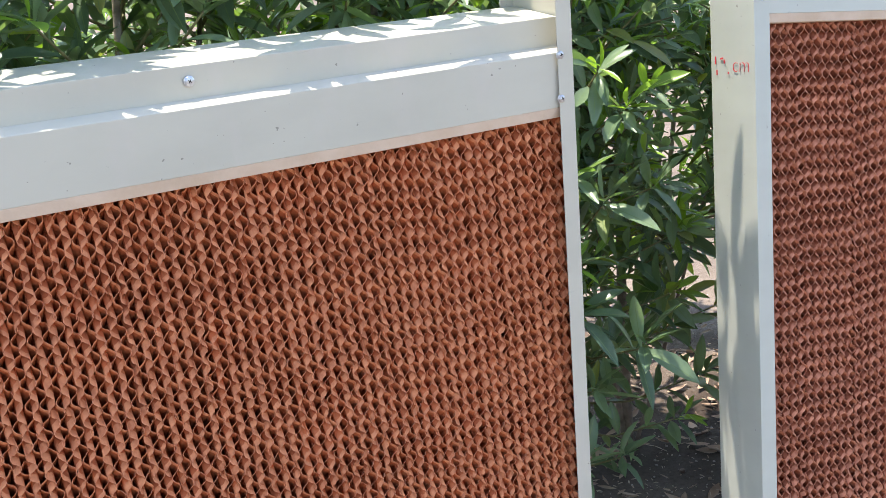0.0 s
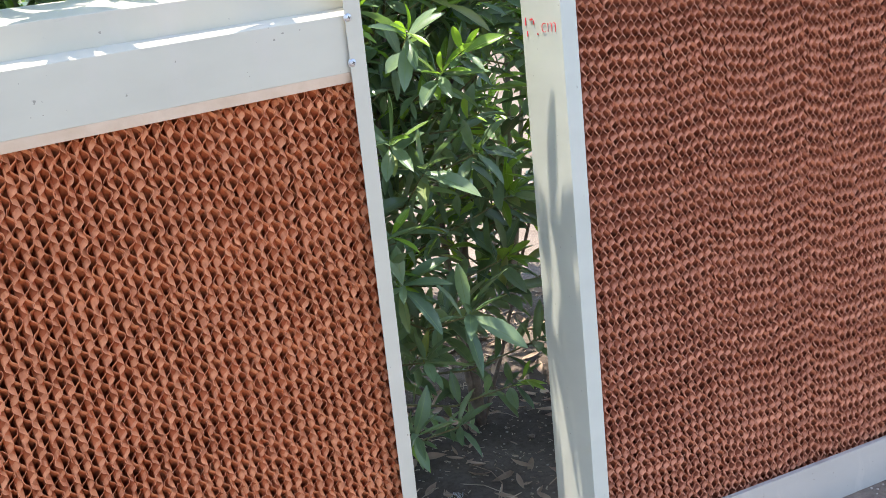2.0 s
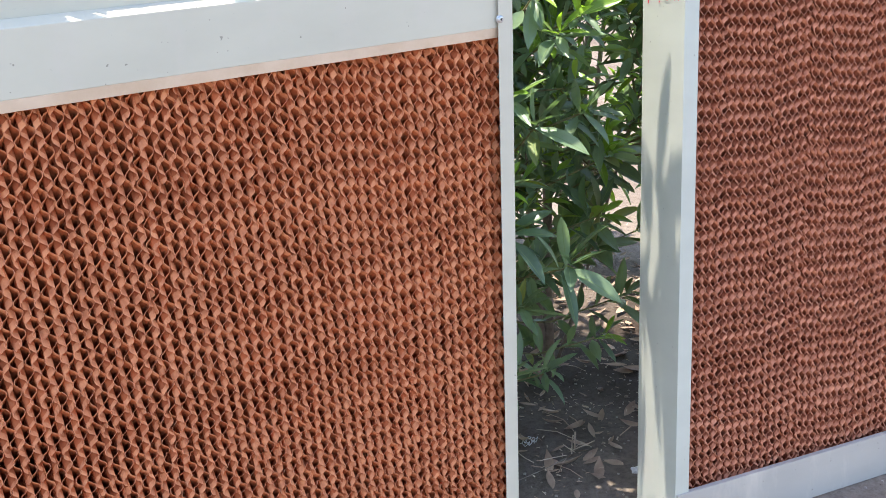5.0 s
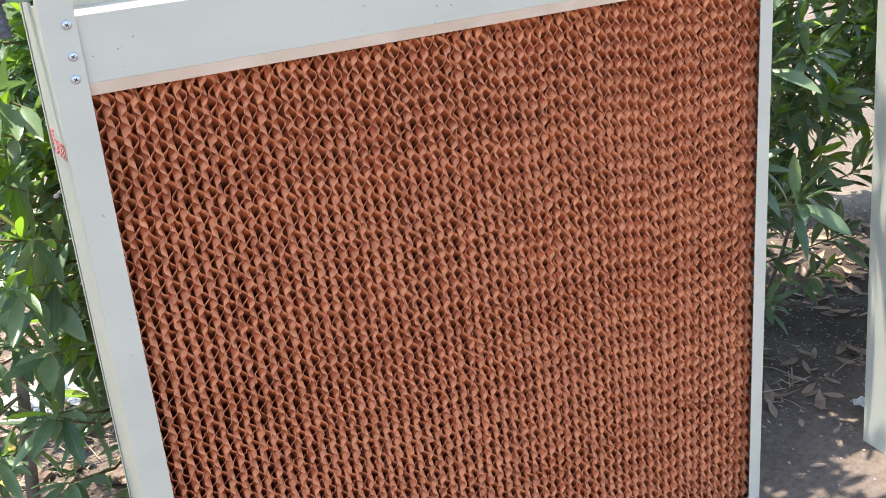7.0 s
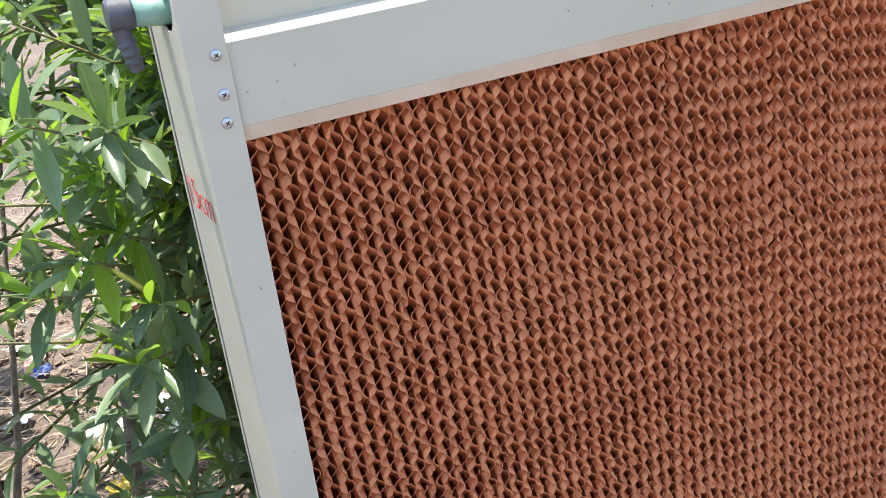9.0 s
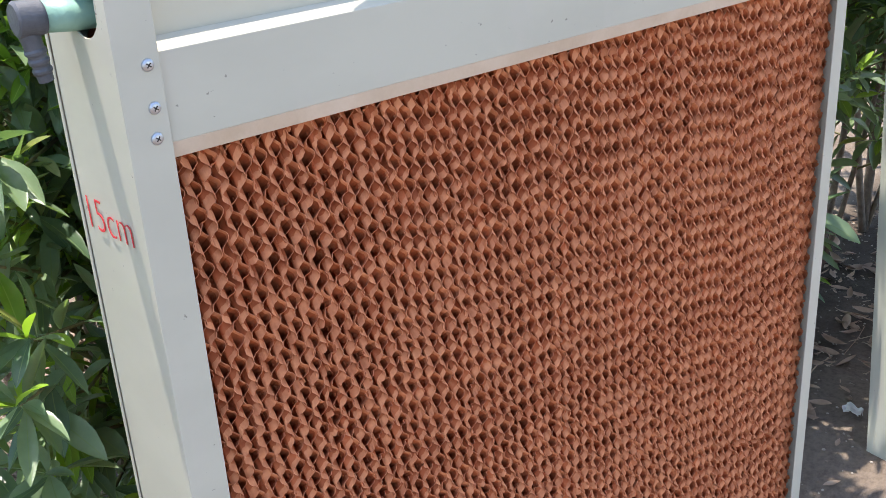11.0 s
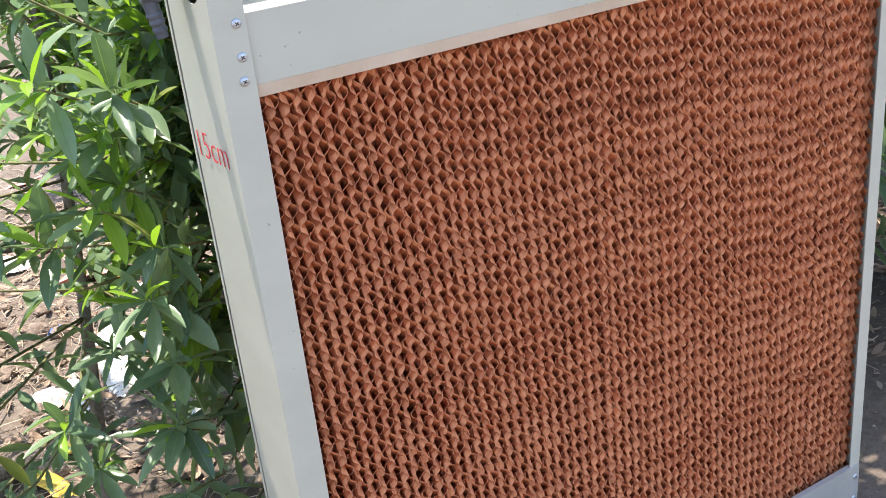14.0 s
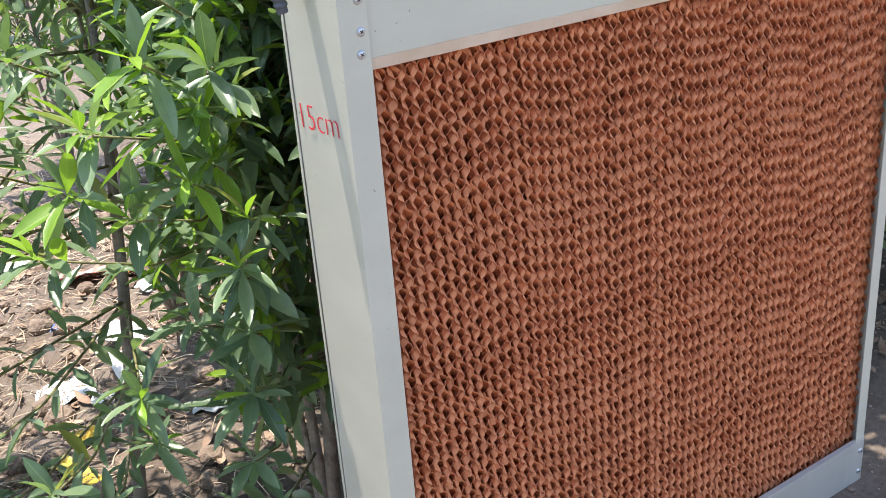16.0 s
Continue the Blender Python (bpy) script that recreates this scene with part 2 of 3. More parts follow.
def folded(points, thick, start, end, axis, closed=False):
    """A folded metal sheet: a line of points in a plane, with thickness, drawn out along u (axis 'u') or up (axis 'w')."""
    bm = bmesh.new()
    pts = [Vector(p) for p in points]
    off = []
    for i, p in enumerate(pts):
        dirs = []
        if i > 0:
            dirs.append((p - pts[i - 1]).normalized())
        if i < len(pts) - 1:
            dirs.append((pts[i + 1] - p).normalized())
        normals = [Vector((-d.y, d.x)) for d in dirs]
        n = sum(normals, Vector((0, 0))).normalized()
        off.append(p + n * thick / max(0.4, n.dot(normals[0])))
    ring = pts + off[::-1]
    place = (lambda p, s: (s, p.x, p.y)) if axis == "u" else (lambda p, s: (p.x, p.y, s))
    a = [bm.verts.new(place(p, start)) for p in ring]
    b = [bm.verts.new(place(p, end)) for p in ring]
    k = len(ring)
    n = len(pts)
    for i in range(k):
        bm.faces.new((a[i], a[(i + 1) % k], b[(i + 1) % k], b[i]))
    for i in range(n - 1):
        for row in (a, b):
            bm.faces.new((row[i], row[i + 1], row[k - 2 - i], row[k - 1 - i]))
    bmesh.ops.recalc_face_normals(bm, faces=bm.faces)
    edges = [e for e in bm.edges if len(e.link_faces) == 2 and e.calc_face_angle(0) > 0.7]
    bmesh.ops.bevel(bm, geom=edges, offset=thick * 0.3, segments=1, affect="EDGES", clamp_overlap=True)
    return bm


def tube(points, radii, sides=8):
    """A tapered round bar along points."""
    bm = bmesh.new()
    rings = []
    for i, p in enumerate(points):
        p = Vector(p)
        d = (Vector(points[min(i + 1, len(points) - 1)]) - Vector(points[max(i - 1, 0)])).normalized()
        q = d.to_track_quat("Z", "Y")
        rings.append([bm.verts.new(p + q @ Vector((math.cos(2 * math.pi * j / sides), math.sin(2 * math.pi * j / sides), 0)) * radii[i]) for j in range(sides)])
    for r0, r1 in zip(rings, rings[1:]):
        for j in range(sides):
            bm.faces.new((r0[j], r0[(j + 1) % sides], r1[(j + 1) % sides], r1[j]))
    bm.faces.new(rings[0][::-1])
    bm.faces.new(rings[-1])
    return bm


# ---- ground ----
def ground_z(x, y):
    s = min(1.0, max(0.0, (x - 0.60) / 0.34))
    z = -0.016 + 0.054 * s * s * (3 - 2 * s) - 0.083 * min(0.98, max(0.0, x - 0.98))
    blend = min(1.0, max(0.0, (y - 1.30) / 0.3))
    rough = 0.004 + (0.026 * blend)
    return z + rough * noise.noise((x * 3.1, y * 3.1, 0.3)) + 0.4 * rough * noise.noise((x * 11, y * 11, 4.7)) + 0.25 * rough * noise.noise((x * 29, y * 29, 1.7))


def build_ground():
    xs = [-400, -60, -14, -7] + list(np.arange(-4.0, 5.01, 0.035)) + [8, 15, 60, 400]
    ys = [-400, -60, -12, -4] + list(np.arange(-1.0, 5.51, 0.035)) + [8, 15, 60, 400]
    verts = [(x, y, ground_z(x, y) if -5 < x < 6 and -2 < y < 6 else -0.02) for y in ys for x in xs]
    w = len(xs)
    faces = [(j * w + i, j * w + i + 1, (j + 1) * w + i + 1, (j + 1) * w + i) for j in range(len(ys) - 1) for i in range(w - 1)]
    ob = new("ground", mesh_of("ground", verts, faces, [SOIL], True))
    tagged(ob, "dry dusty brown soil with pale trodden patches", "ground", kind="structure")


build_ground()


# ---- cooling panels ----
def screw_mesh():
    bm = bmesh.new()
    profile = [(0.0060, 0.0), (0.0060, 0.0010), (0.0050, 0.0013), (0.0046, 0.0025), (0.0032, 0.0035), (0.0012, 0.0038)]
    rings = []
    for r, y in profile:
        rings.append([bm.verts.new((r * math.cos(a * math.pi / 8), -y, r * math.sin(a * math.pi / 8))) for a in range(16)])
    for r0, r1 in zip(rings, rings[1:]):
        for j in range(16):
            bm.faces.new((r0[j], r1[j], r1[(j + 1) % 16], r0[(j + 1) % 16]))
    bm.faces.new(rings[-1][::-1])
    for turn in (0.4, 0.4 + math.pi / 2):
        m = Matrix.Translation((0, -0.0036, 0)) @ Matrix.Rotation(turn, 4, "Y") @ Matrix.Diagonal((0.0045, 0.0007, 0.0010, 1))
        made = bmesh.ops.create_cube(bm, size=1.0, matrix=m)
        for v in made["verts"]:
            for f in v.link_faces:
                f.material_index = 1
    bmesh.ops.recalc_face_normals(bm, faces=bm.faces)
    me = bpy.data.meshes.new("screw")
    bm.to_mesh(me)
    bm.free()
    me.materials.append(STEEL)
    me.materials.append(SLOT)
    return me


SCREW = screw_mesh()


def add_screw(parent, u, v, w, turn=0.0):
    ob = part_mesh("screw", SCREW, parent, "zinc cross-head screw")
    ob.matrix_local = pose(u, v, w, 0, turn, 0)


def plate_with_hole(u, v0, v1, w0, w1, hole):
    """An upright side plate with a rounded hole (v, w, radius across, radius up)."""
    bm = bmesh.new()
    hv, hw, rv, rw = hole
    top = hw + rw + 0.012
    low = hw - rw - 0.03
    cols = 24
    ring = [bm.verts.new((u, hv + rv * math.cos(2 * math.pi * k / cols), hw + rw * math.sin(2 * math.pi * k / cols))) for k in range(cols)]
    outer = []
    for k in range(cols):
        a = 2 * math.pi * k / cols
        c, s = math.cos(a), math.sin(a)
        reach = min((v1 - hv) / c if c > 1e-6 else 9, (v0 - hv) / c if c < -1e-6 else 9, (top - hw) / s if s > 1e-6 else 9, (low - hw) / s if s < -1e-6 else 9)
        outer.append(bm.verts.new((u, hv + reach * c, hw + reach * s)))
    for k in range(cols):
        n = (k + 1) % cols
        bm.faces.new((ring[k], ring[n], outer[n], outer[k]))
    corners = {(v, w): bm.verts.new((u, v, w)) for v in (v0, v1) for w in (w0, low, top, w1)}
    bm.faces.new([corners[k] for k in ((v0, w0), (v1, w0), (v1, low), (v0, low))])
    bm.faces.new([corners[k] for k in ((v0, top), (v1, top), (v1, w1), (v0, w1))])
    for v, w in ((v0, low), (v1, low), (v0, top), (v1, top)):
        near = sorted(outer, key=lambda q: (q.co - Vector((u, v, w))).length)[:2]
        if (near[0].co - corners[(v, w)].co).length > 1e-4:
            try:
                bm.faces.new((corners[(v, w)], near[0], near[1]))
            except ValueError:
                pass
    bmesh.ops.remove_doubles(bm, verts=bm.verts, dist=1e-5)
    bmesh.ops.recalc_face_normals(bm, faces=bm.faces)
    made = bmesh.ops.extrude_face_region(bm, geom=bm.faces[:])
    bmesh.ops.translate(bm, verts=[g for g in made["geom"] if isinstance(g, bmesh.types.BMVert)], vec=(0.0015, 0, 0))
    bmesh.ops.recalc_face_normals(bm, faces=bm.faces)
    return bm


def build_frame(m, width, depth, lip_l, lip_r, board, rail, top, metal, label, hole=None, header_screws=(), lip_screws=(), rail_screws=()):
    """One frame: u to the right, v back, w up from its front lower corner."""
    frame_ob = new("pad_frame")
    frame_ob.matrix_world = m
    tagged(frame_ob, label, "cooling panel frame", "panel frames")
    t = 0.0016
    if hole:
        post = part("left_post", folded([(lip_l, 0.0), (0.0, 0.0), (0.0, 0.006)], t, 0.0, top, "w"), metal, frame_ob)
        part("side_plate", plate_with_hole(0.0002, 0.0062, depth - 0.002, 0.0, top, hole), metal, post, "white side plate with an oval pipe hole")
    else:
        post = part("left_post", folded([(lip_l, 0.0), (0.0, 0.0), (0.0, depth)], t, 0.0, top, "w"), metal, frame_ob)
    part("back_lip", folded([(0.0, depth - 0.001), (0.0, depth + 0.002), (0.03, depth + 0.002)], t, 0.0, top, "w"), metal, post)
    part("right_post", folded([(width - lip_r, depth), (width, depth), (width, 0.0), (width - lip_r, 0.0)], t, 0.0, top, "w"), metal, frame_ob)
    u0, u1 = 0.0025, width - 0.0025
    b = board
    part("header_board", folded([(0.0035, b + 0.0136), (0.0035, b + 0.083), (0.0255, b + 0.090)][::-1], t, u0, u1, "u"), metal, frame_ob)
    part("drip_edge", folded([(0.016, b - 0.001), (0.0075, b), (0.0038, b + 0.0134)][::-1], t, u0, u1, "u"), DRIP, frame_ob, "peach drip edge")
    part("upper_board", folded([(0.0262, b + 0.086), (0.0245, b + 0.1255), (depth - 0.004, b + 0.137), (depth - 0.004, b + 0.01)][::-1], t, u0, u1, "u"), metal, frame_ob)
    rail_ob = part("bottom_rail", folded([(depth + 0.001, 0.05), (depth + 0.001, -0.002), (-0.003, -0.002), (-0.003, rail), (0.006, rail)], t, 0.001, width - 0.001, "u"), ALU, frame_ob, "dull aluminium bottom rail")
    for u, v, w in header_screws:
        add_screw(frame_ob, u, v, w, 10)
    for u, w in lip_screws:
        add_screw(frame_ob, u, -0.0003, w, 35 * (u + 3 * w))
    for u, w in rail_screws:
        add_screw(rail_ob, u, -0.0033, w, 20)
    return frame_ob




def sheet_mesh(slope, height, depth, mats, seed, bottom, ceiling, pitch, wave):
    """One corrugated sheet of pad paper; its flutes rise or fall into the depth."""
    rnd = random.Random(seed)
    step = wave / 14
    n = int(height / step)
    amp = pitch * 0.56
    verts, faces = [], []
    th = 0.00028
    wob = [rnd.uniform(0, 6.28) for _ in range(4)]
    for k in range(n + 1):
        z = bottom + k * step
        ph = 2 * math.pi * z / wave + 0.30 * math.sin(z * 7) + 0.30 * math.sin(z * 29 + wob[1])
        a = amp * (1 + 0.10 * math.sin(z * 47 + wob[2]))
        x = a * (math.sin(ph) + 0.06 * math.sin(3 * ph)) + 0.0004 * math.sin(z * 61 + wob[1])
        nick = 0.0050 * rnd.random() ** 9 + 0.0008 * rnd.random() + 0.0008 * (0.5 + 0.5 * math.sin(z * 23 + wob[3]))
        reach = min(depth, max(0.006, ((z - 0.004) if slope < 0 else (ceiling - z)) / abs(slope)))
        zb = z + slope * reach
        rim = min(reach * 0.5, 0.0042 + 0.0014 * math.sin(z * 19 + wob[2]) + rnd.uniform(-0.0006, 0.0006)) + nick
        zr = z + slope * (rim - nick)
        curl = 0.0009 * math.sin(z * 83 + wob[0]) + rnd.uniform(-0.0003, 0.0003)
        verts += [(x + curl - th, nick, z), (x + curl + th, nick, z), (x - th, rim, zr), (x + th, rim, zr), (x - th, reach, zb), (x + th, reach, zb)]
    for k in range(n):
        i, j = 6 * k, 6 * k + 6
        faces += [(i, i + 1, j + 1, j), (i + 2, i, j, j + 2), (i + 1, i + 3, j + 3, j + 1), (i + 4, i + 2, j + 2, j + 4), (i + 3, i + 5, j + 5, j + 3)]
    # Front strip takes the lit rim colour, the depth the shaded paper colour.
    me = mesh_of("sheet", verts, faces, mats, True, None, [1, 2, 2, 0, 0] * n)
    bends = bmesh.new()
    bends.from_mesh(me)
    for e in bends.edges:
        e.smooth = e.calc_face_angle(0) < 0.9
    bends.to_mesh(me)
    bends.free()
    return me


def build_pad(m, inset, inner, depth, board, pitch, wave, mats, label, seed, slopes, zone):
    """Sheets by turns falling and rising; level rows of cells, broken by a slipped sheet every zone sheets or so."""
    pad = new("cooling_pad")
    pad.matrix_world = m
    tagged(pad, label, "cooling pad", "cooling pads")
    rnd = random.Random(seed)
    bottom = 0.012
    height = board - bottom + 0.012
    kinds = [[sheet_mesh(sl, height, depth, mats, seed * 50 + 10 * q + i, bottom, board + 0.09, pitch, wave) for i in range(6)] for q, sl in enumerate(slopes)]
    count = int(inner / pitch)
    phase, left = 0.0, rnd.randrange(*zone)
    drift = 0.0
    for i in range(count):
        ob = part_mesh("sheet", kinds[i % 2][rnd.randrange(6)], pad)
        phase += wave * (0.5 + drift + rnd.uniform(-0.06, 0.06))
        left -= 1
        if left <= 0:
            phase += wave * rnd.uniform(0.22, 0.55)
            left, drift = rnd.randrange(*zone), rnd.uniform(-0.06, 0.06)
        seam = abs(i - int(0.43 * count)) < 1
        ob.location = (inset + (i + 0.5) * inner / count + rnd.uniform(-0.0006, 0.0006), 0.0135 + rnd.uniform(0, 0.0014) - 0.002 * seam, phase % wave)
    return pad


A_POSE = pose(-0.343, 1.172, -0.012)
B_POSE = Matrix.Translation((0.9394, 1.1236, 0.0426)) @ Matrix.Rotation(0.1784, 4, Vector((-0.1187, 0.0846, -0.1030)))
FRAME_A = build_frame(A_POSE, 0.978, 0.121, 0.033, 0.022, 0.946, 0.082, 1.165, WHITE,
                      "white painted sheet-metal frame of a pad, stained, standing on soil", hole=(0.046, 1.066, 0.029, 0.027),
                      header_screws=[(0.490, 0.0235, 1.055)],
                      lip_screws=[(0.023, 1.022), (0.023, 0.990), (0.021, 0.967), (0.960, 1.026), (0.959, 0.971)], rail_screws=[(0.967, 0.062), (0.967, 0.018)])
FRAME_B = build_frame(B_POSE, 0.980, 0.0964, 0.028, 0.025, 0.975, 0.0795, 1.165, WHITE_B,
                      "pale grey-white sheet-metal frame of a pad, leaning back slightly",
                      lip_screws=[(0.014, 1.012), (0.966, 1.012)], rail_screws=[(0.017, 0.062), (0.017, 0.018), (0.960, 0.062), (0.960, 0.018)])
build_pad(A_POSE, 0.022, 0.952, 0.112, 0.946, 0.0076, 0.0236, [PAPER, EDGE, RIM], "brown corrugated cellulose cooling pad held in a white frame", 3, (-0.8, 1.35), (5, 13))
build_pad(B_POSE, 0.018, 0.948, 0.086, 0.975, 0.0085, 0.0236, [PAPER_B, EDGE_B, RIM_B], "reddish-brown corrugated cooling pad, thinner, worn edges and lit rims painted pale", 7, (-0.7, 1.1), (6, 14))


def writing(text, panel, v, w, tilt, size, gap, label):
    """Marker writing on a panel's outer side, running forward."""
    cu = bpy.data.curves.new("marker_writing", "FONT")
    cu.body, cu.size, cu.extrude, cu.offset = text, size, 0.0002, -0.0009
    cu.materials.append(RED)
    flat = bpy.data.objects.new("marker_writing", cu)
    scene.collection.objects.link(flat)
    me = bpy.data.meshes.new_from_object(flat.evaluated_get(bpy.context.evaluated_depsgraph_get()))
    bpy.data.objects.remove(flat)
    ob = part_mesh("marker_writing", me, panel, label)
    ob.matrix_local = Matrix(((0, 0, -1, -gap), (-1, 0, 0, v), (0, 1, 0, w), (0, 0, 0, 1))) @ Matrix.Rotation(radians(tilt), 4, "Z")


writing("15cm", FRAME_A, 0.116, 0.872, 3, 0.043, 0.0008, "red hand-written marker note reading 15 cm")
writing("cm", FRAME_B, 0.050, 0.905, -3, 0.034, 0.0025, "red hand-written marker note reading cm")


def worn_digits():
    """What is left of two worn digits: short red bars."""
    bm = bmesh.new()
    for v, w, dv, dw in ((0.088, 0.925, 0.0025, 0.012), (0.085, 0.906, 0.0022, 0.008), (0.073, 0.927, 0.007, 0.003), (0.067, 0.922, 0.003, 0.006), (0.058, 0.904, 0.0025, 0.003)):
        bmesh.ops.create_cube(bm, size=1.0, matrix=Matrix.Translation((-0.0026, v, w)) @ Matrix.Diagonal((0.0006, dv, dw, 1)))
    part("worn_marker_strokes", bm, RED, FRAME_B, "remains of worn red marker strokes")


worn_digits()


def build_pipe():
    ob = new("water_pipe")
    ob.matrix_world = pose(-0.343, 1.236, 1.042)
    tagged(ob, "green plastic water pipe with a dark grey end fitting", "pipe")
    part("pipe", tube([(-0.024, 0, 0.003), (0.0, 0, 0), (0.2, 0, -0.004), (0.5, 0, -0.006)], [0.0118] * 4, 20), PIPE, ob, smooth=True)
    part("end_cap", tube([(-0.043, 0, 0.004), (-0.0415, 0, 0.004), (-0.024, 0, 0.003), (-0.022, 0, 0.003)], [0.0112, 0.0132, 0.0132, 0.0124], 40), RUBBER, ob, "dark grey end fitting")
    pts, rad = [], []
    for k in range(22):
        pts.append((-0.034 + 0.0003 * k, 0.001, -0.006 - 0.0018 * k))
        rad.append(0.0080 - 0.0001 * k + (0.0011 if k % 4 < 2 and 6 < k < 20 else 0))
    part("ribbed_tail", tube(pts, rad, 36), RUBBER, ob, "ribbed dark grey hose tail")


build_pipe()


# ---- shrubs ----
LEAF_ROWS = [(0.0, 0.07), (0.12, 0.34), (0.32, 0.80), (0.52, 1.0), (0.72, 0.88), (0.89, 0.48), (1.0, 0.04)]


class Foliage:
    def __init__(self, seed):
        self.rnd = random.Random(seed)
        self.verts, self.faces, self.uvs, self.picks = [], [], [], []

    def leaf(self, base, way, up, length, width, young, curl):
        way = way.normalized()
        side = way.cross(up)
        if side.length < 1e-3:
            side = Vector((1, 0, 0))
        side.normalize()
        nrm = side.cross(way).normalized()
        pts = []
        tw = self.rnd.uniform(-0.5, 0.5)
        for s, w in LEAF_ROWS:
            c = base + way * (length * s) - nrm * (curl * length * s * s)
            sd = (side * math.cos(tw * s) + nrm * math.sin(tw * s)) * (width * 0.5 * w)
            lift = nrm * (width * 0.24 * w)
            pts.append((c - sd + lift, c, c + sd + lift))
        if any(blocked(p[1]) for p in pts):
            return
        n = len(self.verts)
        for row in pts:
            self.verts.extend(row)
        for k in range(len(LEAF_ROWS) - 1):
            a = n + 3 * k
            s0, s1 = LEAF_ROWS[k][0], LEAF_ROWS[k + 1][0]
            for o, u0, u1 in ((0, 0.0, 0.5), (1, 0.5, 1.0)):
                self.faces.append((a + o, a + o + 1, a + o + 4, a + o + 3))
                self.uvs += [(u0, s0), (u1, s0), (u1, s1), (u0, s1)]
                self.picks.append(1 if young else 0)

    def sprig(self, base, way, length, count, size, young=0.2):
        """Leaves in a spiral round a shoot, smaller and brighter at its tip."""
        r = self.rnd
        way = way.normalized()
        q = way.to_track_quat("Z", "Y")
        turn = r.uniform(0, 6.28)
        for k in range(count):
            s = (k + 0.6) / count
            turn += 2.4 + r.uniform(-0.3, 0.3)
            spread = 1.25 - 0.65 * s + r.uniform(-0.2, 0.2)
            d = q @ Vector((math.cos(turn) * math.sin(spread), math.sin(turn) * math.sin(spread), math.cos(spread)))
            d.z -= 0.10
            d = (d + SUN * 0.12).normalized()
            ln = size * (1.0 - 0.45 * max(0, s - 0.55) / 0.45) * r.uniform(0.75, 1.15)
            self.leaf(base + way * length * s, d, (SUN * 0.7 + Vector((r.uniform(-.5, .5), r.uniform(-.7, .3), 0.5))), ln, ln * r.uniform(0.22, 0.32), s > 0.72 and r.random() < young * 3 or r.random() < young * 0.25, r.uniform(-0.05, 0.28))

    def mesh(self):
        return mesh_of("leaves", [tuple(v) for v in self.verts], self.faces, [LEAF, YOUNG], True, self.uvs, self.picks)


B_INV = B_POSE.inverted()


def blocked(p):
    """Whether a point lies in a panel, or in front of the row."""
    if p.z < 0.0:
        return True
    if -0.37 < p.x < 0.66 and p.y < 1.31 and p.z < 1.10:
        return True
    q = B_INV @ p
    if -0.015 < q.x < 1.0 and q.y < 0.12 and q.z < 1.16:
        return True
    return p.y < 1.20 or (p.y < 1.26 and (p.x < -0.37 or 0.65 < p.x < 0.98))


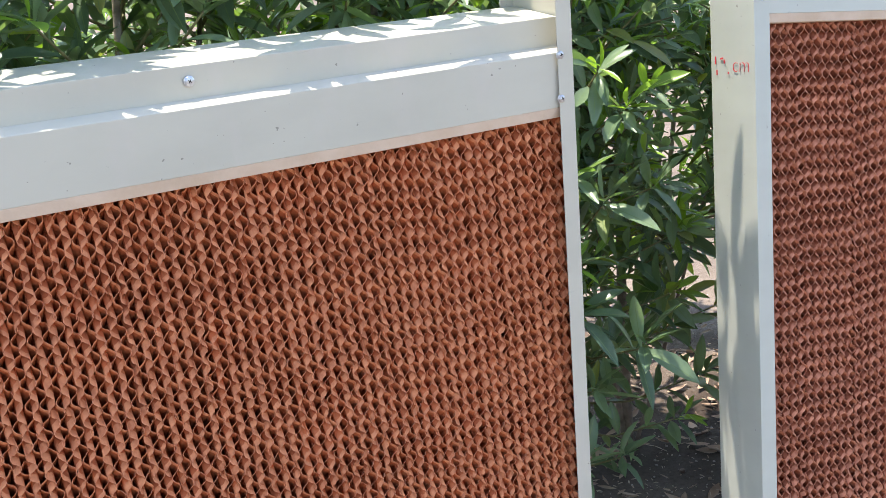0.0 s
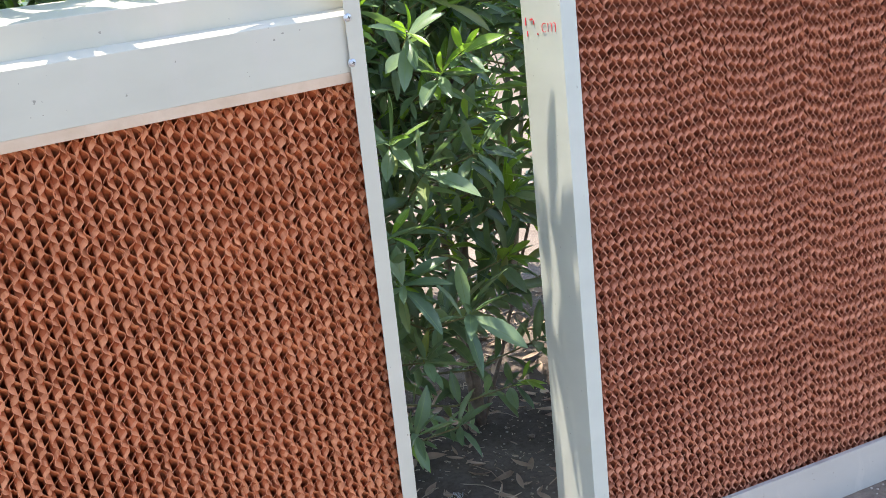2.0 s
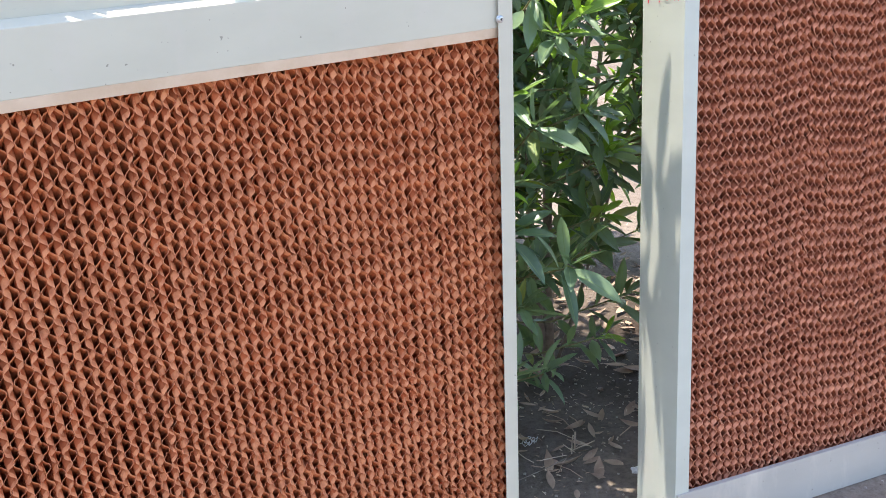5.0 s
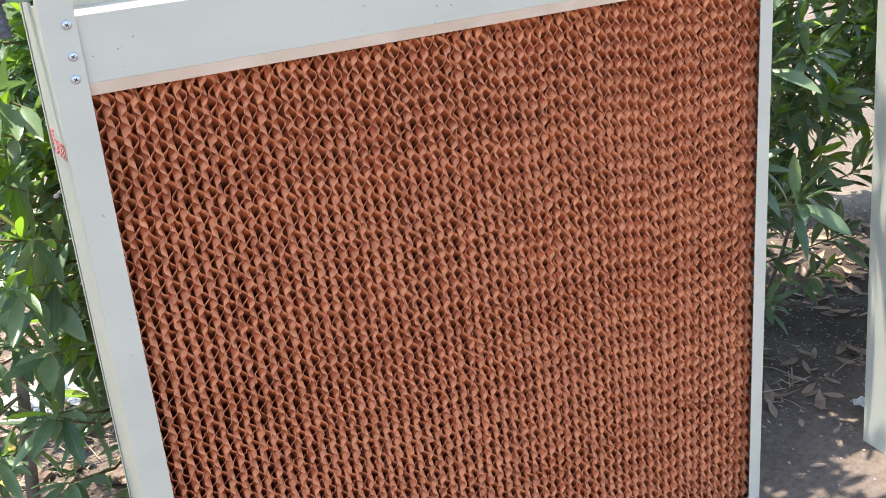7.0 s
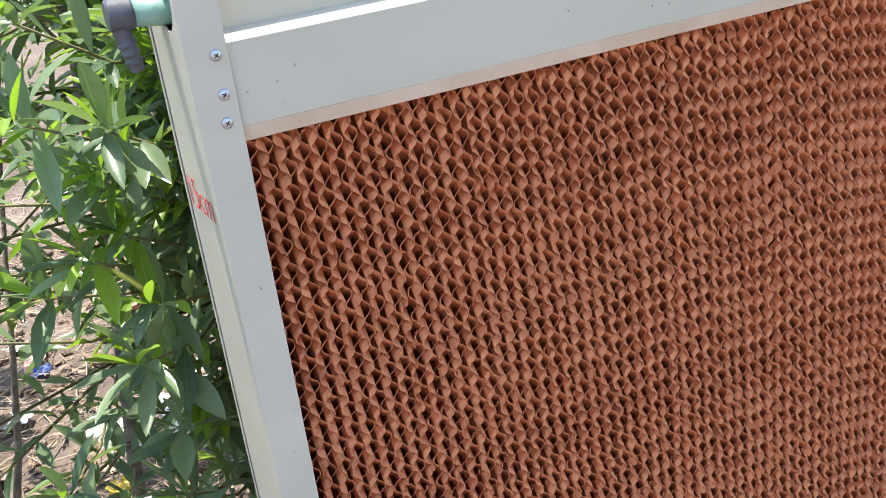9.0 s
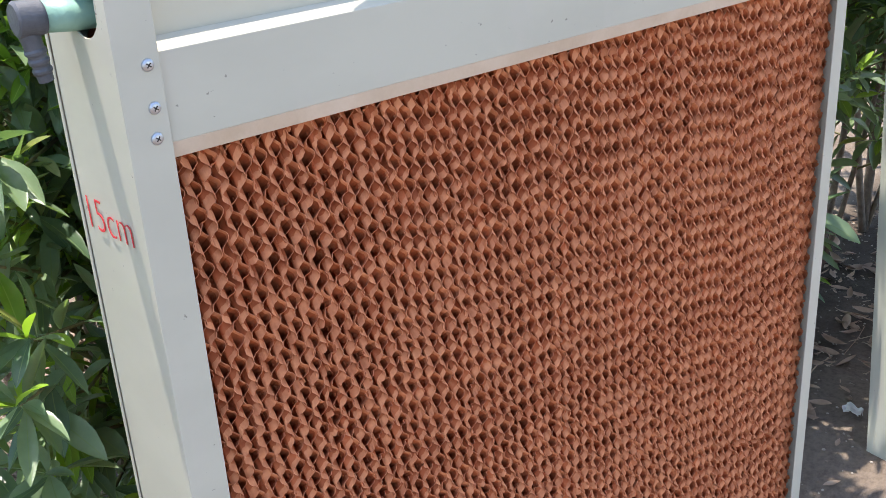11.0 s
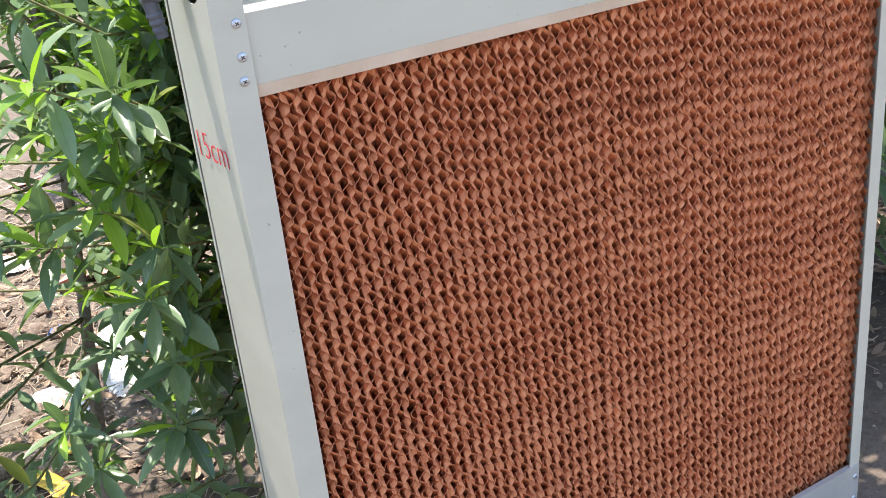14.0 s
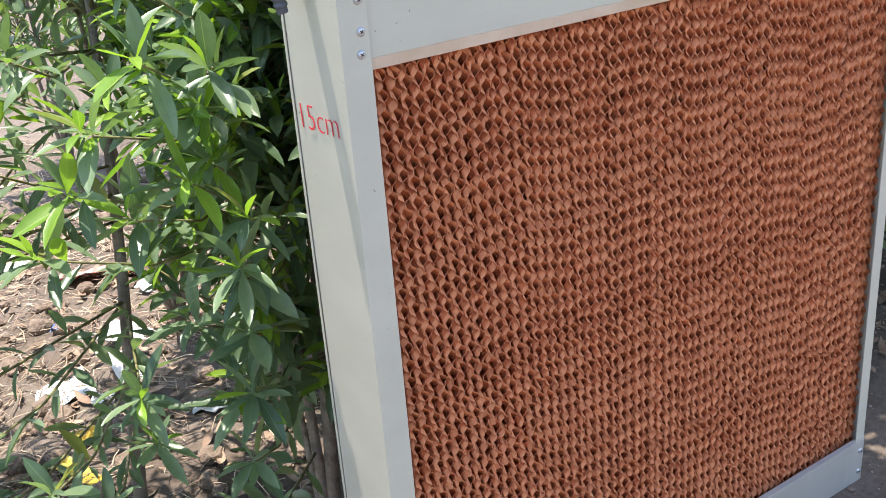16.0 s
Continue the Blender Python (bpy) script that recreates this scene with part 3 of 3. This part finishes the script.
def build_shrub(x, y, height, seed, branches, lean=(0.12, 0.08), low=0.2, size=0.085, spread=0.33, stems=3, young=0.2, label="", sprigs=()):
    r = random.Random(seed)
    shrub = new("shrub")
    g = ground_z(x, y)
    shrub.location = (x, y, g)
    tagged(shrub, label or "leafy evergreen shrub with glossy lance-shaped leaves", "shrub", "hedge shrubs")
    fol = Foliage(seed + 1)
    lines = []
    for k in range(stems):
        a = r.uniform(0, 6.28)
        out = Vector((math.cos(a), math.sin(a) * 0.7, 0)) * r.uniform(0.05, spread * 0.8)
        if k == 0:
            out *= 0.2
        pts = []
        for j in range(7):
            s = j / 6
            pts.append(Vector((x + lean[0] * s + out.x * s ** 0.8 + 0.012 * math.sin(5 * s + seed), y + lean[1] * s + out.y * s ** 0.8, g - 0.02 + height * (1 - 0.12 * k) * s)))
        lines.append(pts)
        rad = 0.0135 * (1 - 0.2 * k)
        part("stem", tube([p - Vector((x, y, g)) for p in pts], [rad * (1 - 0.75 * j / 6) for j in range(7)], 8), BARK, shrub, smooth=True)
    twigs = bmesh.new()

    def twig(points, radii):
        b2 = tube([q - Vector((x, y, g)) for q in points], radii, 5)
        me = bpy.data.meshes.new("tmp")
        b2.to_mesh(me)
        b2.free()
        twigs.from_mesh(me)
        bpy.data.meshes.remove(me)

    for px, py, pz, sz, yg in sprigs:
        tip = Vector((px, py, pz))
        reach = [line[i].lerp(line[i + 1], k / 5) for line in lines for i in range(6) for k in range(5)]
        reach = [p for p in reach if p.z < pz - r.uniform(0.02, 0.10)]
        base = min(reach, key=lambda p: (p - tip).length, default=lines[0][0])
        mid = base.lerp(tip, 0.6) + Vector((0, 0, -0.03))
        twig([base, mid, tip], [0.0028, 0.0022, 0.0015])
        way = (tip - mid).normalized() + Vector((-0.1, -0.25, 0.35))
        fol.sprig(tip - way.normalized() * 0.02, way, 0.045, r.randrange(8, 11), sz, yg)
        fol.sprig(mid, tip - mid, (tip - mid).length, r.randrange(5, 8), sz * 0.95, yg * 0.4)
        fol.sprig(base.lerp(mid, 0.15), mid - base, (mid - base).length, int(5 + (mid - base).length * 22), sz * 0.85, yg * 0.3)
    for k in range(branches):
        pts = lines[k % stems]
        s = low + (1 - low) * r.random() ** 0.8
        f = s * 6
        i = min(5, int(f))
        base = pts[i].lerp(pts[i + 1], f - i)
        a = r.uniform(0, 6.28)
        d = Vector((math.cos(a), math.sin(a), r.uniform(0.1, 1.0))).normalized()
        ln = r.uniform(0.12, spread) * (1.15 - 0.5 * s)
        mid = base + d * ln * 0.55 + Vector((0, 0, 0.02))
        tip = base + d * ln + Vector((0, 0, 0.05 * r.random()))
        if blocked(tip) or blocked(mid):
            continue
        twig([base, mid, tip], [0.0032, 0.0024, 0.0014])
        fol.sprig(base + d * ln * 0.25, d, ln * 0.8, r.randrange(9, 14), size * r.uniform(0.85, 1.15), young)
        fol.sprig(tip - d * 0.02, (d + Vector((0, 0, 0.5))), 0.05, r.randrange(5, 8), size * 0.8, young + 0.15)
    tagged(part("fine_branching", twigs, TWIG, shrub, smooth=True), kind="stuff")
    lv = fol.mesh()
    ob = part_mesh("leaves", lv, shrub)
    ob.location = (-x, -y, -g)
    tagged(ob, "glossy green leaves with bright yellow-green tips", kind="stuff")
    return shrub


# x, y, height, branches, low, spread, stems, leaf length
ROW = [
    (-1.55, 2.05, 1.35, 70, 0.25, 0.36, 3, 0.085), (-1.12, 1.80, 1.45, 70, 0.22, 0.36, 3, 0.085),
    (0.12, 1.56, 1.45, 110, 0.30, 0.36, 4, 0.095), (-0.12, 1.66, 1.45, 110, 0.30, 0.36, 4, 0.095), (0.50, 1.60, 1.50, 120, 0.30, 0.36, 4, 0.095),
    (1.22, 1.78, 1.55, 84, 0.30, 0.40, 4, 0.105), (1.62, 1.75, 1.55, 90, 0.25, 0.38, 4, 0.1),
    (2.05, 1.85, 1.55, 70, 0.15, 0.38, 4, 0.1), (2.55, 1.9, 1.55, 60, 0.15, 0.38, 3, 0.1),
    (-0.02, 2.15, 1.55, 60, 0.35, 0.38, 3, 0.095), (0.60, 2.2, 1.6, 56, 0.36, 0.38, 3, 0.1), (1.20, 2.25, 1.6, 58, 0.38, 0.40, 3, 0.1), (1.85, 2.4, 1.6, 80, 0.15, 0.38, 3, 0.1),
    (-1.9, 2.6, 1.3, 60, 0.2, 0.36, 3, 0.085), (-0.95, 2.95, 1.35, 60, 0.42, 0.36, 2, 0.085),
]
for n, (x, y, hgt, br, low, spr, st, lf) in enumerate(ROW):
    over = []
    if -0.3 < x < 0.7 and y < 1.7:
        pick = random.Random(n + 70)
        over = [(pick.uniform(x - 0.28, x + 0.25), pick.uniform(1.24, 1.42), pick.uniform(1.14, 1.42), 0.10, 0.25) for _ in range(9)]
        over += [(x + dx, 1.335, 1.105, 0.09, 0.2) for dx in (-0.09, 0.10)]
    build_shrub(x, y, hgt, 11 * n + 5, br, low=low, spread=spr, stems=st, size=lf, sprigs=over)
build_shrub(-0.44, 1.95, 1.45, 301, 52, lean=(0.19, 0.05), low=0.46, spread=0.36, stems=1, size=0.075, young=0.35,
            label="open shrub with a straight bare grey stem",
            sprigs=[(-0.424, 1.70, 0.84, 0.077, 0.2), (-0.636, 1.70, 0.79, 0.077, 0.2), (-0.546, 1.70, 0.91, 0.077, 0.2), (-0.69, 1.70, 0.70, 0.073, 0.15),
                    (-0.522, 1.50, 0.48, 0.073, 0.25), (-0.66, 1.50, 0.39, 0.069, 0.1), (-0.756, 1.50, 0.48, 0.082, 0.1), (-0.78, 1.56, 0.34, 0.077, 0.05), (-0.58, 1.58, 0.28, 0.069, 0.1), (-0.48, 1.62, 0.33, 0.069, 0.1),
                    (-0.86, 1.62, 0.52, 0.077, 0.1), (-0.80, 1.75, 0.66, 0.077, 0.1), (-0.72, 1.85, 0.95, 0.077, 0.2), (-0.60, 1.8, 0.66, 0.073, 0.1)])
build_shrub(-0.24, 1.60, 1.35, 322, 112, low=0.30, spread=0.28, stems=3, size=0.09, young=0.45,
            label="bushy shrub with bright new leaves beside a panel",
            sprigs=[(-0.482, 1.50, 0.725, 0.092, 0.7), (-0.551, 1.50, 0.777, 0.080, 0.6), (-0.40, 1.46, 0.851, 0.085, 0.7), (-0.46, 1.44, 0.93, 0.085, 0.6), (-0.52, 1.48, 0.85, 0.085, 0.5), (-0.43, 1.42, 0.78, 0.08, 0.7), (-0.60, 1.52, 0.70, 0.085, 0.5), (-0.385, 1.42, 0.639, 0.082, 0.5), (-0.40, 1.45, 0.451, 0.085, 0.1), (-0.43, 1.50, 0.56, 0.075, 0.0), (-0.415, 1.35, 0.686, 0.082, 0.5), (-0.39, 1.45, 0.86, 0.073, 0.6), (-0.388, 1.45, 0.787, 0.077, 0.4),
                    (-0.385, 1.37, 0.735, 0.065, 0.7), (-0.396, 1.42, 0.472, 0.082, 0.2), (-0.385, 1.42, 0.56, 0.077, 0.1), (-0.40, 1.45, 0.35, 0.077, 0.0),
                    (-0.385, 1.42, 0.91, 0.077, 0.2), (-0.44, 1.5, 1.02, 0.077, 0.2), (-0.42, 1.45, 0.25, 0.077, 0.0)])
build_shrub(-0.88, 1.80, 0.42, 377, 16, lean=(0.02, -0.02), low=0.35, spread=0.2, stems=3, size=0.09, young=0.05,
            label="low dark-leaved shoot at the foot of the hedge",
            sprigs=[(-0.80, 1.74, 0.33, 0.10, 0.0), (-0.74, 1.72, 0.30, 0.09, 0.1), (-0.86, 1.74, 0.37, 0.10, 0.0), (-0.92, 1.74, 0.30, 0.10, 0.0)])
build_shrub(0.10, 4.10, 1.50, 396, 70, lean=(0.05, 0.05), low=0.30, spread=0.45, stems=3, size=0.085, young=0.15)
build_shrub(0.75, 3.70, 1.50, 397, 60, lean=(0.05, 0.05), low=0.30, spread=0.45, stems=3, size=0.085, young=0.15)
build_shrub(-0.66, 2.25, 1.35, 391, 50, lean=(0.1, 0.05), low=0.48, spread=0.40, stems=3, size=0.075, young=0.15)
build_shrub(-0.10, 2.60, 1.40, 392, 56, lean=(0.1, 0.05), low=0.50, spread=0.40, stems=3, size=0.078, young=0.15)
build_shrub(-0.95, 2.00, 1.40, 393, 86, lean=(0.1, 0.05), low=0.32, spread=0.40, stems=3, size=0.085, young=0.15)
build_shrub(0.86, 1.72, 1.60, 343, 120, low=0.30, spread=0.36, stems=4, size=0.092, young=0.15,
            label="tall dense shrub filling the gap between two panels",
            sprigs=[(0.86, 1.40, 0.945, 0.080, 0.6), (1.0, 1.45, 0.893, 0.080, 0.5), (0.80, 1.40, 0.552, 0.096, 0.0), (0.902, 1.37, 0.478, 0.100, 0.05),
                    (1.117, 1.5, 0.612, 0.096, 0.1), (1.091, 1.5, 0.497, 0.088, 0.3), (0.95, 1.45, 0.864, 0.080, 0.4), (0.793, 1.40, 0.286, 0.080, 0.05),
                    (0.90, 1.45, 0.712, 0.096, 0.05), (1.06, 1.45, 0.271, 0.072, 0.2), (0.92, 1.45, 0.236, 0.072, 0.1), (0.82, 1.42, 0.78, 0.088, 0.2), (1.02, 1.46, 0.72, 0.088, 0.05), (0.84, 1.42, 0.40, 0.080, 0.0), (0.88, 1.37, 1.25, 0.080, 0.2), (0.86, 1.40, 1.42, 0.080, 0.2), (0.90, 1.35, 1.15, 0.080, 0.2), (0.91, 1.42, 1.5, 0.080, 0.2), (1.18, 1.52, 0.30, 0.088, 0.0), (1.27, 1.55, 0.42, 0.088, 0.1), (1.22, 1.60, 0.55, 0.088, 0.1), (1.12, 1.62, 0.36, 0.088, 0.0), (0.98, 1.62, 0.32, 0.088, 0.0), (0.98, 1.55, 0.40, 0.088, 0.0), (1.10, 1.52, 0.42, 0.088, 0.0)])


# ---- litter on the ground ----
def build_straw():
    r = random.Random(5)
    bm_v, bm_f, picks = [], [], []
    for k in range(11000):
        x = r.gauss(-0.45, 0.75) if k % 4 else r.uniform(0.0, 2.2)
        y = max(1.45, r.gauss(2.95, 1.0)) if k % 4 else r.uniform(1.35, 2.6)
        ln, a = 0.012 + 0.13 * r.random() ** 2.2 if k % 4 else r.uniform(0.004, 0.012), r.uniform(0, 6.28)
        z = ground_z(x, y) + 0.004 + 0.022 * r.random() ** 3
        d = Vector((math.cos(a), math.sin(a), r.uniform(-0.10, 0.22)))
        s = Vector((-d.y, d.x, 0)) * r.uniform(0.0005, 0.0017)
        p, q = Vector((x, y, z)), Vector((x, y, z)) + d * ln
        mid = (p + q) / 2 + Vector((r.uniform(-0.1, 0.1) * ln, r.uniform(-0.1, 0.1) * ln, 0.05 * ln))
        n = len(bm_v)
        for c in (p, mid, q):
            bm_v += [tuple(c - s), tuple(c + Vector((0, 0, 0.0012))), tuple(c + s)]
        tone = r.choice((0, 0, 0, 1, 1, 2))
        for k2 in (0, 3):
            bm_f += [(n + k2, n + k2 + 1, n + k2 + 4, n + k2 + 3), (n + k2 + 1, n + k2 + 2, n + k2 + 5, n + k2 + 4)]
            picks += [tone, tone]
    ob = new("straw_litter", mesh_of("straw_litter", bm_v, bm_f, [STRAW, DRY, BARK], False, None, picks))
    tagged(ob, "pale and brown dry grass stalks scattered on the soil", "straw", kind="stuff")


build_straw()


def rock(r, size, rough=0.35, flat=0.65):
    bm = bmesh.new()
    bmesh.ops.create_icosphere(bm, subdivisions=2, radius=size)
    o = r.uniform(0, 100)
    for v in bm.verts:
        v.co *= 1 + rough * noise.noise(v.co / size * 1.3 + Vector((o, 0, 0)))
        v.co.z *= flat
    return bm


def build_clods():
    r = random.Random(8)
    for name, mat, label, count, box, sizes in (("soil_clods", CLOD, "dark crumbly clods of soil", 1300, (-2.0, 0.5, 1.5, 3.9), (0.006, 0.034)),
                                              ("pebbles", STONE, "small pale pebbles on trodden soil", 1500, (0.4, 2.2, 0.5, 1.9), (0.0010, 0.0034)),
                                              ("soil_crumbs", CLOD, "small dark crumbs of soil", 320, (0.5, 2.0, 0.8, 2.4), (0.002, 0.008))):
        whole = bmesh.new()
        for k in range(count):
            x, y = r.uniform(box[0], box[1]), r.uniform(box[2], box[3])
            sz = sizes[0] + (sizes[1] - sizes[0]) * r.random() ** 2
            one = rock(r, sz)
            bmesh.ops.translate(one, verts=one.verts, vec=(x, y, ground_z(x, y) + sz * 0.3))
            me = bpy.data.meshes.new("tmp")
            one.to_mesh(me)
            one.free()
            whole.from_mesh(me)
            bpy.data.meshes.remove(me)
        ob = part(name, whole, mat)
        tagged(ob, label, "soil", kind="stuff")


build_clods()


def crumpled(r, w, d, fold):
    """A crumpled flat scrap."""
    bm = bmesh.new()
    n = 7
    o = r.uniform(0, 90)
    grid = []
    for j in range(n):
        for i in range(n):
            x, y = (i / (n - 1) - 0.5) * w, (j / (n - 1) - 0.5) * d
            z = fold * (0.6 + noise.noise((x / w * 3 + o, y / d * 3, 0)) + 0.5 * noise.noise((x / w * 7 + o, y / d * 7, 3)))
            grid.append(bm.verts.new((x + 0.12 * w * noise.noise((o, y / d * 4, 1)), y + 0.12 * d * noise.noise((x / w * 4, o, 2)), max(0, z))))
    for j in range(n - 1):
        for i in range(n - 1):
            bm.faces.new((grid[j * n + i], grid[j * n + i + 1], grid[(j + 1) * n + i + 1], grid[(j + 1) * n + i]))
    made = bmesh.ops.extrude_face_region(bm, geom=bm.faces[:])
    bmesh.ops.translate(bm, verts=[q for q in made["geom"] if isinstance(q, bmesh.types.BMVert)], vec=(0, 0, 0.0015))
    bmesh.ops.recalc_face_normals(bm, faces=bm.faces)
    return bm


def build_scraps():
    r = random.Random(21)
    tones = {"white": PAPERW, "faded pink": PINK, "orange-yellow": YELLOW, "blue": BLUE, "orange": ORANGE}
    scraps = [(-0.172, 3.143, 0.13, 0.10, "faded pink"), (-0.069, 3.078, 0.06, 0.05, "orange"), (-0.197, 2.678, 0.12, 0.07, "white"), (-0.414, 2.545, 0.13, 0.10, "white"), (-0.263, 2.506, 0.13, 0.06, "white"),
              (-0.499, 2.136, 0.10, 0.04, "orange-yellow"), (-0.182, 2.208, 0.07, 0.04, "white"), (-0.508, 2.944, 0.035, 0.025, "blue"), (-0.57, 3.14, 0.07, 0.06, "white"), (-0.43, 2.30, 0.05, 0.04, "orange-yellow"),
              (0.013, 2.72, 0.07, 0.05, "faded pink"), (-0.51, 3.03, 0.08, 0.05, "faded pink"), (-0.36, 2.42, 0.045, 0.04, "white"), (-0.75, 2.9, 0.06, 0.05, "white"), (-0.13, 4.18, 0.10, 0.07, "faded pink"),
              (-0.04, 2.45, 0.05, 0.04, "white"), (-0.85, 2.4, 0.05, 0.04, "white"), (-0.33, 2.85, 0.03, 0.02, "blue"), (-0.60, 2.70, 0.07, 0.04, "white"), (-0.05, 2.95, 0.06, 0.04, "white"),
              (-0.66, 2.50, 0.05, 0.03, "faded pink"), (-0.30, 3.45, 0.09, 0.06, "white"), (-0.45, 3.6, 0.07, 0.05, "orange-yellow"), (1.038, 1.306, 0.028, 0.018, "white")]
    for x, y, w, d, tone in scraps:
        ob = part("litter_scrap", crumpled(r, 1.25 * w, 1.25 * d, 0.014), tones[tone])
        ob.matrix_world = pose(x, y, ground_z(x, y) + 0.006, r.uniform(-8, 30), r.uniform(-12, 12), r.uniform(0, 360))
        tagged(ob, "crumpled " + tone + " paper scrap lying on the soil", "litter", "paper scraps")


build_scraps()


def build_dry_leaves():
    r = random.Random(31)

    def one(ln):
        bm = bmesh.new()
        rows = []
        curl = r.uniform(0.15, 0.5)
        for s, w in LEAF_ROWS:
            c = Vector((ln * (s - 0.5), 0, ln * curl * (s - 0.5) ** 2 * 1.6))
            rows.append([bm.verts.new(c + Vector((0, o * ln * 0.17 * w, abs(o) * ln * 0.09 * w))) for o in (-1, 0, 1)])
        for a, b in zip(rows, rows[1:]):
            for o in (0, 1):
                bm.faces.new((a[o], a[o + 1], b[o + 1], b[o]))
        return bm

    for x, y, ln in ((1.118, 1.366, 0.05), (1.05, 1.32, 0.045), (0.90, 1.33, 0.05), (1.0, 1.40, 0.06), (0.83, 1.22, 0.045), (0.74, 1.30, 0.05), (0.93, 1.27, 0.04), (0.80, 1.08, 0.03)):
        ob = part("dry_leaf", one(0.7 * ln), DRY, smooth=True)
        ob.matrix_world = pose(x, y, ground_z(x, y) + 0.004, r.uniform(-10, 10), r.uniform(-10, 10), r.uniform(0, 360))
        tagged(ob, "curled brown fallen leaf on the soil", "dead leaf", "fallen leaves")
    whole = bmesh.new()
    for k in range(1900):
        x, y = (r.uniform(-2.0, 0.3), r.uniform(1.4, 4.0)) if k % 3 else (r.uniform(0.6, 2.0), r.uniform(1.35, 2.6))
        b = one(r.uniform(0.02, 0.065))
        bmesh.ops.transform(b, matrix=pose(x, y, ground_z(x, y) + 0.005, r.uniform(-25, 25), r.uniform(-25, 25), r.uniform(0, 360)), verts=b.verts)
        me = bpy.data.meshes.new("tmp")
        b.to_mesh(me)
        b.free()
        whole.from_mesh(me)
        bpy.data.meshes.remove(me)
    tagged(part("leaf_litter", whole, DRY, smooth=True), "brown fallen leaves scattered under the hedge", "leaf litter", kind="stuff")


build_dry_leaves()


def build_twigs():
    r = random.Random(41)
    for x, y, ln, a in ((0.80, 1.02, 0.09, 40), (0.72, 1.00, 0.06, 110), (1.22, 0.98, 0.10, -30), (0.70, 1.12, 0.05, 10), (1.05, 0.95, 0.04, 70)):
        pts = [(ln * (k / 4 - 0.5), 0.008 * math.sin(k * 1.7 + a), 0.002 * (k % 2)) for k in range(5)]
        ob = part("fallen_twig", tube(pts, [0.0022, 0.002, 0.0018, 0.0014, 0.0008], 6), BARK, smooth=True)
        ob.matrix_world = pose(x, y, ground_z(x, y) + 0.003, 0, 0, a)
        tagged(ob, "thin dry brown twig lying on trodden soil", "twig", "fallen twigs")


build_twigs()


def build_string():
    """Tangles of thin white string on the soil in the gap."""
    r = random.Random(52)
    for x, y, size in ((0.955, 1.53, 0.017), (0.90, 1.54, 0.014)):
        pts, a = [], 0.0
        for k in range(46):
            a += r.uniform(0.1, 0.7)
            rad = size * (0.45 + 0.5 * math.sin(k * 0.37 + x))
            pts.append((1.5 * rad * math.cos(a) + 0.0004 * k - 0.009, rad * math.sin(a), 0.003 + 0.004 * (k % 3)))
        ob = part("string_tangle", tube(pts, [0.0006] * len(pts), 5), PAPERW, smooth=True)
        ob.matrix_world = pose(x, y, ground_z(x, y) + 0.004)
        tagged(ob, "tangled thin white string lying on dark soil", "string", "string tangles")


build_string()
